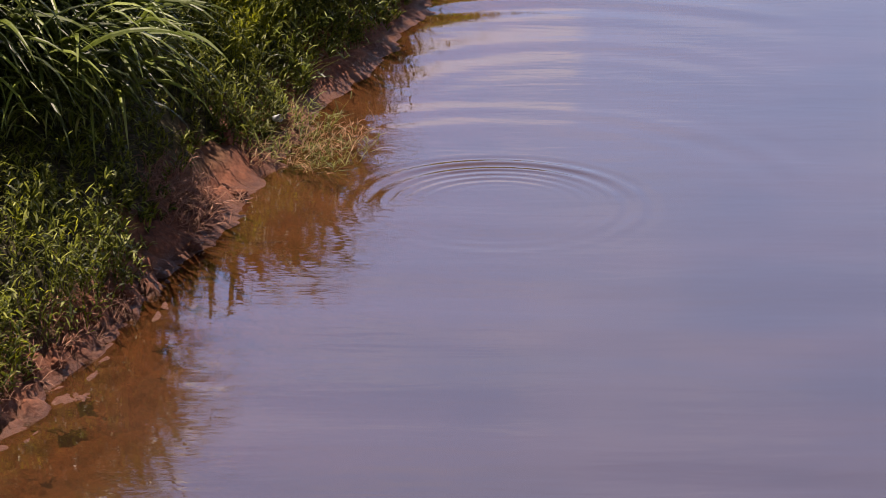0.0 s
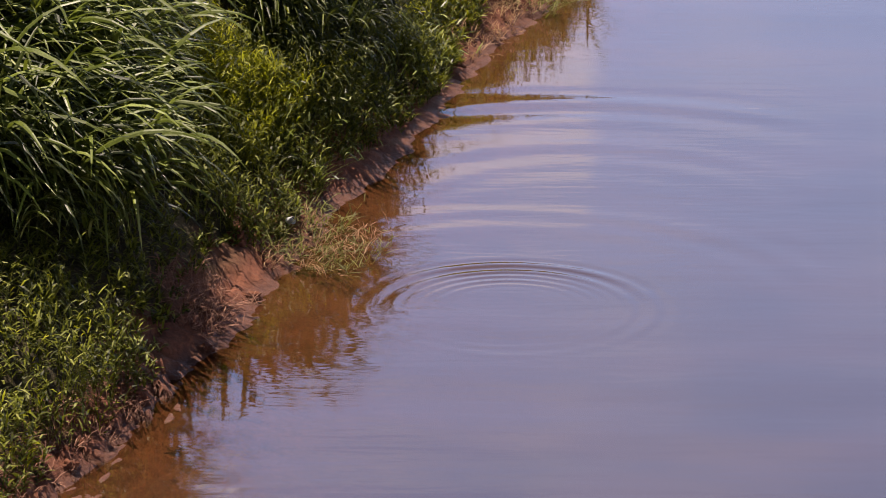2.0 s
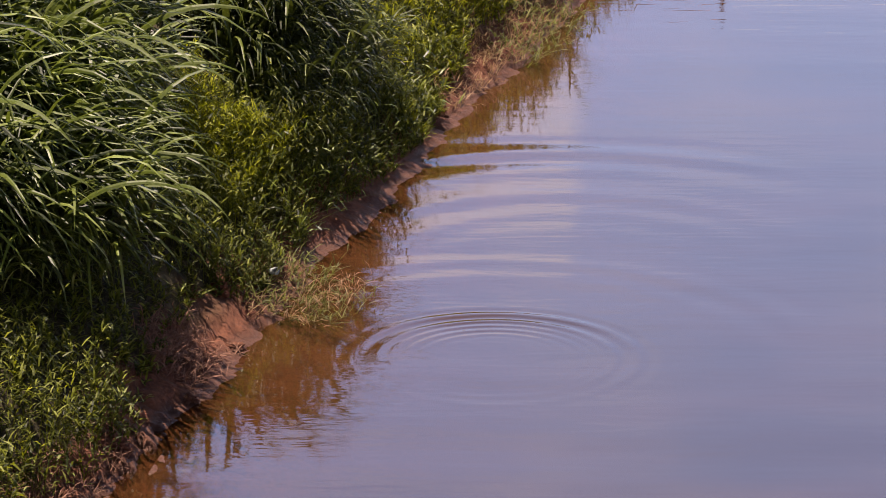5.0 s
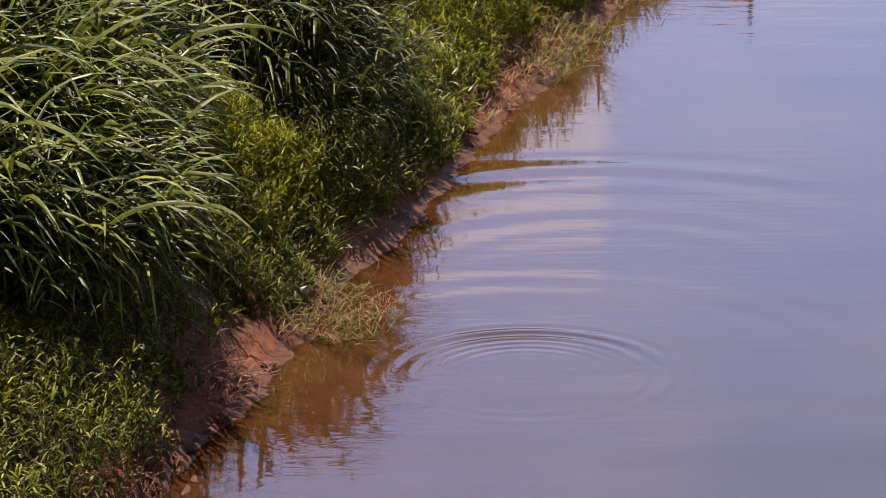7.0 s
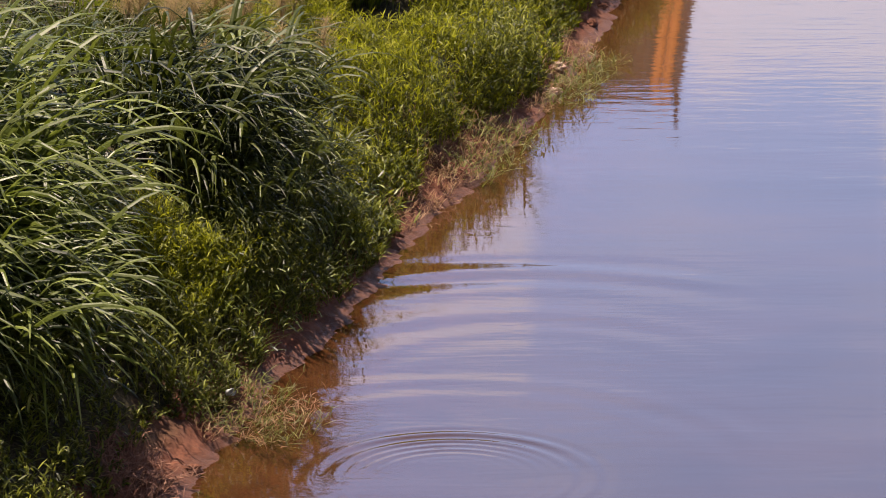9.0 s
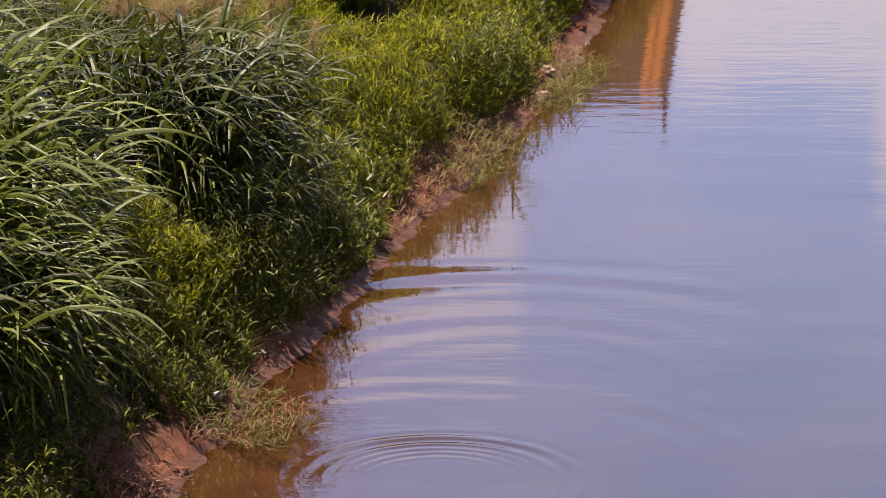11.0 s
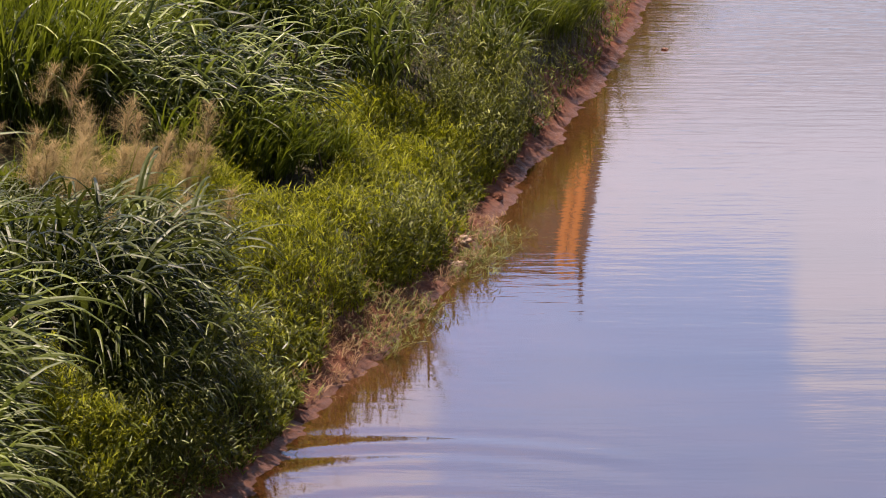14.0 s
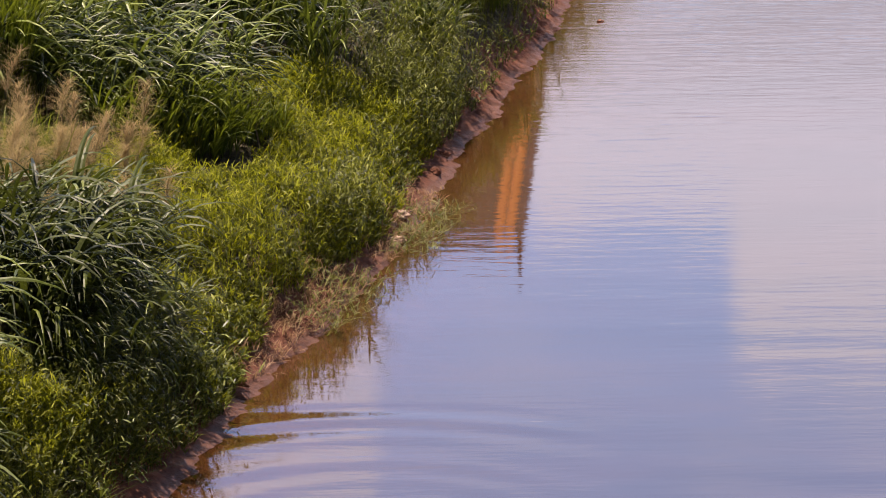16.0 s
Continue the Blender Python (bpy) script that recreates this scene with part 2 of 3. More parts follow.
def mesh_from(name, verts, faces, mat, smooth=False):
    """A mesh from arrays: verts (n, 3), faces a list of (m, k) index arrays."""
    me = bpy.data.meshes.new(name)
    verts = np.ascontiguousarray(verts, np.float32)
    me.vertices.add(len(verts))
    me.vertices.foreach_set("co", verts.ravel())
    sizes = np.concatenate([np.full(len(f), f.shape[1]) for f in faces])
    loops = np.concatenate([f.ravel() for f in faces]).astype(np.int32)
    me.loops.add(len(loops))
    me.loops.foreach_set("vertex_index", loops)
    me.polygons.add(len(sizes))
    me.polygons.foreach_set("loop_start", np.concatenate([[0], np.cumsum(sizes)[:-1]]).astype(np.int32))
    me.polygons.foreach_set("use_smooth", np.full(len(sizes), smooth))
    me.update(calc_edges=True)
    me.materials.append(mat)
    return me


def sheet(name, ys, ds, height, mat, attribute=None, values=None):
    """A ground or water sheet over steps along the river and away from the bank."""
    Y, D = np.meshgrid(ys, ds, indexing="ij")
    X = bank_x(Y) - D
    V = np.stack([X, Y, height(Y, D)], -1).reshape(-1, 3)
    i = np.arange(len(ys) * len(ds)).reshape(len(ys), len(ds))
    quads = np.stack([i[:-1, :-1], i[:-1, 1:], i[1:, 1:], i[1:, :-1]], -1).reshape(-1, 4)[:, ::-1]
    me = mesh_from(name, V, [quads], mat, True)
    if attribute:
        a = me.attributes.new(attribute, "FLOAT", "POINT")
        a.data.foreach_set("value", values(Y, D).astype(np.float32).ravel())
    return new(name, me)


def steps(*spans):
    """Steps that grow coarser: (start, stop, step), ..."""
    return np.unique(np.concatenate([np.arange(a, b, s) for a, b, s in spans]).round(4))


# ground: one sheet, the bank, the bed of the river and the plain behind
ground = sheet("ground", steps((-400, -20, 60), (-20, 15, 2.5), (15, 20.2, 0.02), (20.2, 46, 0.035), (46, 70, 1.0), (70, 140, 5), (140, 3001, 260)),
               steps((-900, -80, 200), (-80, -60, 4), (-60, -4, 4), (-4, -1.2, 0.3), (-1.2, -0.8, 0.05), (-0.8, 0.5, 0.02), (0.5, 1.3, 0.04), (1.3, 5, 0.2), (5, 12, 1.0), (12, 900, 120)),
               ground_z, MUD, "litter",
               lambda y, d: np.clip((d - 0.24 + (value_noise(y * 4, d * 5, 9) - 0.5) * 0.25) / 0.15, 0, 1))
tagged(ground, "reddish muddy river bank with soil under the weeds", "ground", kind="structure")

RINGS = [  # centre x, y, radius, width of the group, wavelength, height
    (0.46, 20.88, 0.56, 0.14, 0.080, 0.0016), (0.46, 20.88, 0.76, 0.12, 0.14, 0.0026),
    (0.95, 22.60, 2.45, 0.46, 0.50, 0.0034), (0.46, 20.88, 1.75, 0.35, 0.36, 0.0010), (0.95, 22.60, 1.45, 0.5, 0.42, 0.0010)]


def water_z(y, d):
    x = bank_x(y) - d
    z = np.zeros_like(x)
    for cx, cy, r0, w, lam, amp in RINGS:
        r = np.hypot(x - cx, y - cy)
        side = 0.45 + 0.55 * np.clip((y - cy) / (r + 1e-6), -0.6, 1)
        side = side * (0.55 + 0.9 * value_noise(np.arctan2(y - cy, x - cx) * 2.2 + 9, r * 1.4, 21))
        if cy > 22:
            side = side * np.clip(1.45 - (x - cx) * 0.85, 0, 1)
        z += amp * side * np.exp(-((r - r0) / w) ** 2) * np.sin(2 * math.pi * (r - r0) / lam)
    return z + (0.0010 - 0.0008 * np.clip((y - 24) / 6, 0, 1)) * np.sin(y * 7.3 + x * 0.5 + 2 * value_noise(x, y * 0.5, 12)) * value_noise(x * 0.7, y * 0.9, 13)


water = sheet("water", steps((-400, -20, 60), (-20, 15, 5), (15, 19, 0.06), (19, 27, 0.022), (27, 46, 0.06), (46, 70, 1.0), (70, 140, 5), (140, 3001, 260)),
              steps((-63, -8, 5), (-8, -3, 0.12), (-3, 0.5, 0.025), (0.5, 0.7, 0.2)), water_z, WATER, "turbid",
              lambda y, d: np.clip(1.03 - 0.90 * np.exp(np.minimum(d, 0) / 0.9), 0.13, 1))
tagged(water, "calm murky brown river water reflecting blue sky", "water", kind="structure")
water.visible_shadow = False


# ---- leaves and blades ----
rng = np.random.default_rng(11)


def blades(base, az, tilt0, tilt1, length, width, seg=5, fold=0.0, taper=0.6):
    """Ribbons that start at base, lean to the bearing az and bend from tilt0 to tilt1 (from upright, radians)."""
    n = len(base)
    az, tilt0, tilt1, length, width = (np.broadcast_to(np.asarray(v, float), (n,)) for v in (az, tilt0, tilt1, length, width))
    u = np.linspace(0, 1, seg + 1)
    tl = tilt0[:, None] + (tilt1 - tilt0)[:, None] * u ** 1.3
    out = np.stack([np.sin(az), np.cos(az), 0 * az], -1)
    step = (np.sin(tl)[..., None] * out[:, None] + np.cos(tl)[..., None] * np.array([0, 0, 1.0])) * (length / seg)[:, None, None]
    mid = (step[:, 1:] + step[:, :-1]) / 2
    line = base[:, None] + np.concatenate([np.zeros((n, 1, 3)), np.cumsum(mid, 1)], 1)
    twist = rng.normal(0, 0.28, n)
    flat = np.stack([np.cos(az), -np.sin(az), 0 * az], -1)
    side = flat * np.cos(twist)[:, None] + np.array([0, 0, 1.0]) * np.sin(twist)[:, None]
    w = np.minimum(1, 0.45 + 2.2 * u) * np.clip((1 - u) / taper, 0, 1) ** 0.8
    half = (width[:, None] * w / 2)[..., None] * side[:, None]
    k = seg + 1
    idx = np.arange(n)[:, None, None] * (k * 2) + np.arange(seg)[None, :, None] * 2
    if fold:
        up = np.cross(step, side[:, None])
        up /= np.linalg.norm(up, axis=-1, keepdims=True) + 1e-9
        mids = line - up * (width[:, None] * w * fold)[..., None]
        V = np.stack([line - half, mids, line + half], 2).reshape(-1, 3)
        idx = np.arange(n)[:, None, None] * (k * 3) + np.arange(seg)[None, :, None] * 3
        F = np.concatenate([idx + np.array([0, 1, 4, 3]), idx + np.array([1, 2, 5, 4])], 1).reshape(-1, 4)
    else:
        V = np.stack([line - half, line + half], 2).reshape(-1, 3)
        F = (idx + np.array([0, 1, 3, 2])).reshape(-1, 4)
    return V, F, line


def joined(parts):
    Vs, Fs, k = [], [], 0
    for V, F, *_ in parts:
        Vs.append(V), Fs.append(F + k)
        k += len(V)
    return np.concatenate(Vs), np.concatenate(Fs)


def stuff(name, parts, mat, label, category):
    V, F = joined(parts)
    return tagged(new(name, mesh_from(name, V, [F], mat)), label, category, kind="stuff")


def scatter(count, y0, y1, d0, d1, keep=None):
    y, d = rng.uniform(y0, y1, count), rng.uniform(d0, d1, count)
    if keep is not None:
        k = keep(y, d)
        y, d = y[k], d[k]
    return y, d


def place(y, d, lift=0.0):
    return np.stack([bank_x(y) - d, y, ground_z(y, d) + lift], -1)


def along(line, at):
    """Points at a share of each ribbon's length."""
    k = line.shape[1] - 1
    f = np.clip(at, 0, 0.999) * k
    i = f.astype(int)
    r = np.arange(len(line))
    w = (f - i)[:, None]
    return line[r, i] * (1 - w) + line[r, i + 1] * w


def herbs(y, d, tall, leaf, leaf_w, per_stem, droop=1.5, lean=0.5, over=0.0):
    """Leafy stems: a bent stem with leaves set round it up to the tip."""
    n = len(y)
    base = place(y, d, -0.01)
    bearing = np.where(over, rng.normal(1.9, 1.3, n), rng.uniform(0, 6.28, n))
    stem = blades(base, bearing, rng.uniform(0, 0.25, n), (rng.uniform(0.1, 1.0, n) + 0.15 * over) * lean * (2 - 0.7 * over), tall, 0.004, 3)
    parts = [stem]
    for k in range(per_stem):
        at = np.clip((k + rng.uniform(0.2, 1.0, n)) / per_stem * 0.84 + 0.18, 0, 1)
        size = rng.uniform(0.65, 1.25, n)
        t0 = rng.uniform(0.4, 1.1, n)
        parts.append(blades(along(stem[2], at), rng.uniform(0, 6.28, n), t0, t0 + rng.uniform(0.2, droop, n), leaf * size, leaf_w * size, 2, taper=0.75))
    return parts


def mound(y, d):
    """How high the weeds stand."""
    return 0.06 + 0.12 * value_noise(y * 0.8, d * 1.1, 31) ** 1.4 + 0.30 * value_noise(y * 1.9, d * 2.6, 32) ** 2.0 + 0.26 * value_noise(y * 4.2, d * 4.8, 35) ** 2.2


def edge(y):
    """Where the weeds begin above the mud."""
    bare = np.interp(y, [17, 18.9, 19.5, 20.2, 20.7, 21.2, 21.6, 22.3, 22.9, 23.7, 24.2, 24.8, 25.3, 25.8, 26.2, 26.7, 27.3, 29.0, 29.6, 31.6, 32.3, 33.2, 34.4, 34.9, 35.7, 37.8, 39.2, 60],
                     [.12, .16, .16, .30, .36, .36, .16, .15, .22, .22, .19, .13, .10, .18, .22, .17, .34, .32, .24, .22, .23, .21, .17, .22, .17, .14, .10, .13])
    return bare - 0.04 + 0.05 * (value_noise(y * 0.8, 0 * y, 33) - 0.5) + 0.09 * (value_noise(y * 2.9, 0 * y, 34) - 0.5)


SHADE_GAP = (29.75, 1.22)                     # weeds left out beside the sapling; bare dark soil stands for the shade


def weeds(name, count, y0, y1, d0, d1, mat, label, leaf=0.066, leaf_w=0.0160, per=9, scale=1.0, droop=1.5, lean=0.5):
    y, d = scatter(count, y0, y1, d0, d1, lambda y, d: (d > edge(y)) & (np.hypot((y - SHADE_GAP[0]) / 0.85, (d - SHADE_GAP[1]) / 0.24) > 1))
    tall = mound(y, d) * scale * rng.uniform(0.85, 1.12, len(y)) * np.clip((d - edge(y)) / 0.3 + 0.40, 0.40, 1)
    over = np.where(d - edge(y) < 0.25, 1.0, 0.0)
    return stuff(name, herbs(y, d, tall, leaf, leaf_w, per, droop, lean, over), mat, label, "weeds")


weeds("weeds", 380, 16.4, 19.2, 0.10, 1.8, HERB_BRIGHT, "leafy weeds on the muddy bank, sunlight put in their colour", leaf=0.06, leaf_w=0.015)
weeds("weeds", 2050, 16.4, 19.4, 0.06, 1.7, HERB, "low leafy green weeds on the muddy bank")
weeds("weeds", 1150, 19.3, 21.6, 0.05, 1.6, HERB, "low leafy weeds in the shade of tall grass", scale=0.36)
weeds("weeds", 1700, 22.3, 23.3, 0.42, 1.05, HERB_BRIGHT, "yellow-green leafy weeds on a mound, sunlight put in their colour", scale=1.2, leaf=0.07, leaf_w=0.012)
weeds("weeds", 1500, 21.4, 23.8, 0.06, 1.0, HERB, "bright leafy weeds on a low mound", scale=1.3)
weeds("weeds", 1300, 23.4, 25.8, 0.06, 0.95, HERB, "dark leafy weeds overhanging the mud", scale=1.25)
weeds("weeds", 260, 23.8, 24.8, 0.45, 0.85, HERB_BRIGHT, "yellow-green leafy weeds on a mound, sunlight put in their colour", leaf=0.07, leaf_w=0.011)
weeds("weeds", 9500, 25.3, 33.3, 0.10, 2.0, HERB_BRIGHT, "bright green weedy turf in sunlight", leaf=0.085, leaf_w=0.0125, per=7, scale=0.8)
weeds("weeds", 700, 25.5, 33.0, 0.10, 1.9, HERB, "darker leafy weeds among bright turf", per=8, scale=0.9)
weeds("weeds", 750, 25.5, 30.5, 0.06, 0.48, HERB, "leafy green weeds at the edge of the bank", per=11, scale=1.35)
weeds("weeds", 420, 29.0, 33.0, 0.12, 0.48, HERB, "leafy green weeds at the edge of the bank", per=11, scale=1.2)
weeds("weeds", 800, 33.0, 35.5, 0.12, 0.75, HERB, "leafy green weeds at the edge of the bank", per=11, scale=1.7)
weeds("weeds", 1900, 33.0, 45.5, 0.12, 1.6, HERB, "low green weeds along the far bank", per=8, scale=1.1)
weeds("weeds", 1700, 21.5, 28.0, 1.9, 4.8, HERB, "low weeds under the tall grass", scale=0.8)

# ---- tall grass clumps ----
rng = np.random.default_rng(77)
SHAPES = {}


def clump_mesh(style, seed):
    """Culms with long arching blades; 'arching', 'draped', 'hanging', 'upright' or 'low'."""
    global rng
    keep_rng, rng = rng, np.random.default_rng(seed)
    culms, per, tall, blade, wide, radius, tilt, bend = {
        "arching": (16, 4, (0.55, 1.0), (0.65, 1.1), (0.030, 0.046), 0.32, 0.26, (1.1, 2.3)),
        "hanging": (13, 4, (0.5, 1.0), (0.55, 1.05), (0.027, 0.043), 0.32, 0.20, (1.9, 2.6)),
        "draped": (17, 4, (0.6, 0.95), (0.65, 1.1), (0.030, 0.046), 0.32, 0.30, (1.3, 2.5)),
        "upright": (52, 8, (0.5, 1.05), (0.45, 0.9), (0.012, 0.02), 0.36, 0.14, (0.3, 1.3)),
        "low": (30, 6, (0.12, 0.4), (0.3, 0.55), (0.012, 0.020), 0.26, 0.25, (0.5, 1.7))}[style]
    n = culms
    r, a = radius * np.sqrt(rng.uniform(0, 1, n)), rng.uniform(0, 6.28, n)
    base = np.stack([r * np.cos(a), r * np.sin(a), 0 * r - 0.03], -1)
    high = rng.uniform(*tall, n)
    stem = blades(base, 1.57 - a + rng.normal(0, 0.4, n), rng.uniform(0, tilt, n), rng.uniform(0.12, 1.8, n) * tilt, high, 0.008, 4, fold=0.3, taper=0.3)
    leaves = []
    for k in range(per):
        at = np.clip((k + rng.uniform(0, 1, n)) / per * (0.66 if style in ("arching", "draped") else 0.88) + (0.34 if style in ("arching", "draped") else 0.12), 0, 1)
        bearing = np.where(rng.uniform(0, 1, n) < (0.9 if style == "hanging" else 0.78), rng.normal(2.2 if style == "hanging" else 2.55, 0.6, n), rng.uniform(0, 6.28, n))
        t0 = rng.uniform(0.1, 0.6, n) + (0.15 if style == "hanging" else 0.0)
        leaves.append(blades(along(stem[2], at), bearing, t0, t0 + rng.uniform(*bend, n), rng.uniform(*blade, n), rng.uniform(*wide, n), 7, fold=0.12, taper=0.7))
    mat = {"arching": REED, "draped": REED, "hanging": REED_SHADED}.get(style, REED_UPRIGHT)
    tops = along(stem[2], rng.uniform(0.6, 1.0, n))[:8]
    long = blades(tops, rng.normal(2.0, 0.8, 8), rng.uniform(0.2, 0.6, 8), rng.uniform(1.6, 2.6, 8), rng.uniform(0.7, 0.95, 8) * blade[1] / 0.85, wide[1] * 1.15, 8, fold=0.12, taper=0.7)
    vs, fs = long[0].reshape(8, -1, 3), long[1].reshape(8, -1, 4)
    single = [mesh_from("blade", vs[i], [fs[0]], mat) for i in range(8)]
    rng = keep_rng
    V, F = joined(leaves)
    return mesh_from("stalk_mass", stem[0], [stem[1]], CULM), mesh_from("foliage", V, [F], mat), single


def clump(style, y, d, size, turn, label, group):
    key = (style, rng.integers(0, 5))
    if key not in SHAPES:
        SHAPES[key] = clump_mesh(style, 100 + 7 * int(key[1]) + len(style))
    stems, leaves, single = SHAPES[key]
    x = float(bank_x(y) - d)
    ob = new("grass_clump")
    ob.matrix_basis = pose(x, y, float(ground_z(y, d)), 19 if style == "draped" else 0, 0, turn) @ Matrix.Diagonal((size, size, size, 1))
    tagged(ob, label, "tall grass", group)
    for name, me in [("stalk_mass", stems), ("foliage", leaves)] + [("blade", b) for b in single[:(8 if y < 28 else 0)]]:
        part_ob = new(name, me)
        part_ob.parent = ob
        if name != "blade":
            tagged(part_ob, kind="stuff")
    return ob


def dip(y):
    """How far from the water the dark gap between two stands of tall grass runs."""
    return 1.36 + 0.80 * (y - 24.2)


def clumps(style, count, y0, y1, d0, d1, size, label, group, gap=0.3):
    made = []
    for _ in range(count * 30):
        if len(made) >= count:
            break
        y, d = rng.uniform(y0, y1), rng.uniform(d0, d1)
        if 21.8 < y < 27.6 and (d > dip(y) - 0.25 if style == "hanging" else d < dip(y) + 0.50):
            continue
        if all(math.hypot(y - a, d - b) > gap for a, b in made):
            made.append((y, d))
            grown = float(np.interp(min(y - 19.7, d - 0.85), [0.0, 0.25, 0.6, 1.0, 1.7], [0.60, 0.70, 0.85, 1.0, 1.25])) if y < 23.8 and style != "hanging" else float(np.interp(y, [24.0, 25.0, 26.0, 27.4], [1.05, 0.84, 0.56, 0.40])) if y < 27.45 else 1.0
            clump(style, y, d, size * grown * (rng.uniform(0.7, 1.25) if style == "hanging" else rng.uniform(0.68, 1.2)), rng.uniform(-28, 28), label, group)


ARCH = "tall green grass clump with long arching pale-edged blades"
UPR = "tall slender upright green grass clump on the bank"
clumps("draped", 48, 19.85, 21.3, 0.88, 2.8, 1.0, ARCH, "tall grass by the near bank", 0.2)
clumps("draped", 8, 20.3, 21.2, 0.68, 0.95, 1.1, ARCH, "tall grass by the near bank", 0.2)
clumps("arching", 11, 21.0, 21.9, 1.15, 2.3, 1.0, ARCH, "tall grass by the near bank", 0.28)
clumps("draped", 11, 21.4, 23.2, 1.25, 1.7, 0.95, ARCH, "tall grass by the near bank", 0.25)
clumps("arching", 13, 21.2, 22.6, 1.8, 3.4, 1.0, ARCH, "tall grass by the near bank", 0.36)
clumps("arching", 9, 22.0, 23.4, 1.6, 2.7, 0.9, ARCH, "tall grass by the near bank", 0.36)
clumps("arching", 5, 22.0, 24.1, 2.5, 4.0, 0.9, ARCH, "tall grass by the near bank", 0.36)
DARK = "grass clump with slender drooping blades, shade in their colour"
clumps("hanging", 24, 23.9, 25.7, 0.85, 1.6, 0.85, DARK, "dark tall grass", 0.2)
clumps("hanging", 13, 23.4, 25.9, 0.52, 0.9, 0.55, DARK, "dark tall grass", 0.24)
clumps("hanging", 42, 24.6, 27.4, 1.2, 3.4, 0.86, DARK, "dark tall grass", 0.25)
clumps("arching", 22, 23.6, 27.2, 2.2, 4.8, 0.80, ARCH, "tall grass by the near bank", 0.34)
clumps("draped", 16, 29.9, 31.3, 1.6, 3.4, 0.82, ARCH, "tall grass on the far bank", 0.26)
clumps("low", 12, 27.6, 30.4, 2.0, 4.6, 1.0, "short green grass tuft below seeding stalks", "short grass tufts", 0.32)
clumps("arching", 16, 31.1, 34.0, 1.95, 4.4, 0.9, ARCH, "tall grass on the far bank", 0.42)
clumps("upright", 18, 29.8, 31.4, 3.3, 6.0, 0.75, UPR, "upright grass behind the far bank", 0.3)
clumps("upright", 16, 29.6, 34.0, 2.5, 6.0, 0.9, UPR, "upright grass behind the far bank", 0.36)
clumps("arching", 12, 32.7, 35.0, 1.15, 2.4, 0.70, ARCH, "tall grass on the far bank", 0.42)
clumps("arching", 14, 34.8, 42.0, 0.55, 1.0, 0.60, ARCH, "tall grass on the far bank", 0.34)
clumps("arching", 30, 34.8, 42.5, 1.15, 4.5, 0.82, ARCH, "tall grass on the far bank", 0.42)
clumps("upright", 34, 31.5, 44.5, 2.6, 8.5, 1.1, UPR, "upright grass behind the far bank", 0.5)
clumps("low", 10, 37.5, 41.0, 0.45, 0.9, 1.0, "short bright upright grass tuft above the mud", "short grass tufts", 0.22)
clumps("low", 5, 29.5, 30.1, 1.40, 1.75, 1.1, "short bright upright grass tuft above the mud", "short grass tufts", 0.12)
clumps("low", 4, 27.2, 31.0, 1.0, 2.2, 1.0, "short bright upright grass tuft above the mud", "short grass tufts", 0.4)


# ---- dry grass hanging into the water, plumes, twigs ----
rng = np.random.default_rng(5)
def tuft(name, mat, count, y0, y1, d0, d1, length, width, label, category, up=(0.2, 1.0), bend=(0.4, 1.6), bearing=1.9):
    y, d = scatter(count, y0, y1, d0, d1)
    d = d + 0.12 * (value_noise(y * 6, 0 * y, 61) - 0.5)
    n = len(y)
    b = np.maximum(place(y, d), [-99, -99, -0.01])
    runner = blades(b, rng.normal(bearing, 1.2, n), rng.uniform(0.3, 1.2, n), rng.uniform(1.2, 1.9, n), rng.uniform(*length, n) * 1.1, 0.004, 4)
    leaves = [runner]
    for k in range(4):
        t0 = rng.uniform(0.3, 1.3, n)
        leaves.append(blades(along(runner[2], rng.uniform(0.15, 1.0, n)), rng.uniform(0, 6.28, n), t0, t0 + rng.uniform(0.2, 1.2, n), rng.uniform(0.04, 0.12, n), rng.uniform(*width, n), 2, taper=0.8))
    t0 = rng.uniform(*up, n)
    leaves.append(blades(b, rng.normal(bearing, 1.1, n), t0, t0 + rng.uniform(*bend, n), rng.uniform(*length, n) * 0.8, rng.uniform(*width, n), 5, taper=0.8))
    return stuff(name, leaves, mat, label, category)


tuft("dry_grass", PALE, 75, 21.55, 22.45, -0.08, 0.26, (0.10, 0.24), (0.009, 0.016), "pale grass blades trailing over the water's edge", "dry grass")
tuft("dry_grass", PALE, 40, 21.45, 22.1, -0.42, -0.05, (0.08, 0.2), (0.007, 0.012), "pale grass runners lying on the shallow water", "dry grass", (0.9, 1.4), (0.1, 0.5))
tuft("dry_grass", DRY, 70, 21.40, 22.25, -0.36, 0.12, (0.08, 0.2), (0.005, 0.009), "tan dry grass trailing into the shallow water", "dry grass", (0.8, 1.4), (0.1, 0.8))
tuft("grass", REED, 230, 22.7, 26.0, 0.22, 0.85, (0.28, 0.50), (0.012, 0.020), "pale-edged grass blades standing among leafy weeds", "grass", (0.1, 0.6), (0.5, 1.7), 2.2)
tuft("dry_grass", DRY, 110, 26.0, 27.4, 0.03, 0.34, (0.05, 0.14), (0.006, 0.011), "tan dry grass on the mud of the bank", "dry grass")
tuft("dry_grass", DRY, 230, 27.3, 29.0, 0.0, 0.56, (0.05, 0.14), (0.006, 0.011), "tan dry grass on the water's edge", "dry grass")
tuft("dry_grass", PALE, 130, 27.4, 29.0, -0.14, 0.30, (0.10, 0.24), (0.008, 0.015), "pale green grass trailing into the water", "dry grass", (0.6, 1.3), (0.1, 0.9))
tuft("dry_grass", DRY, 280, 29.5, 31.9, -0.02, 0.45, (0.05, 0.15), (0.006, 0.011), "tan dry grass around pale stones", "dry grass")
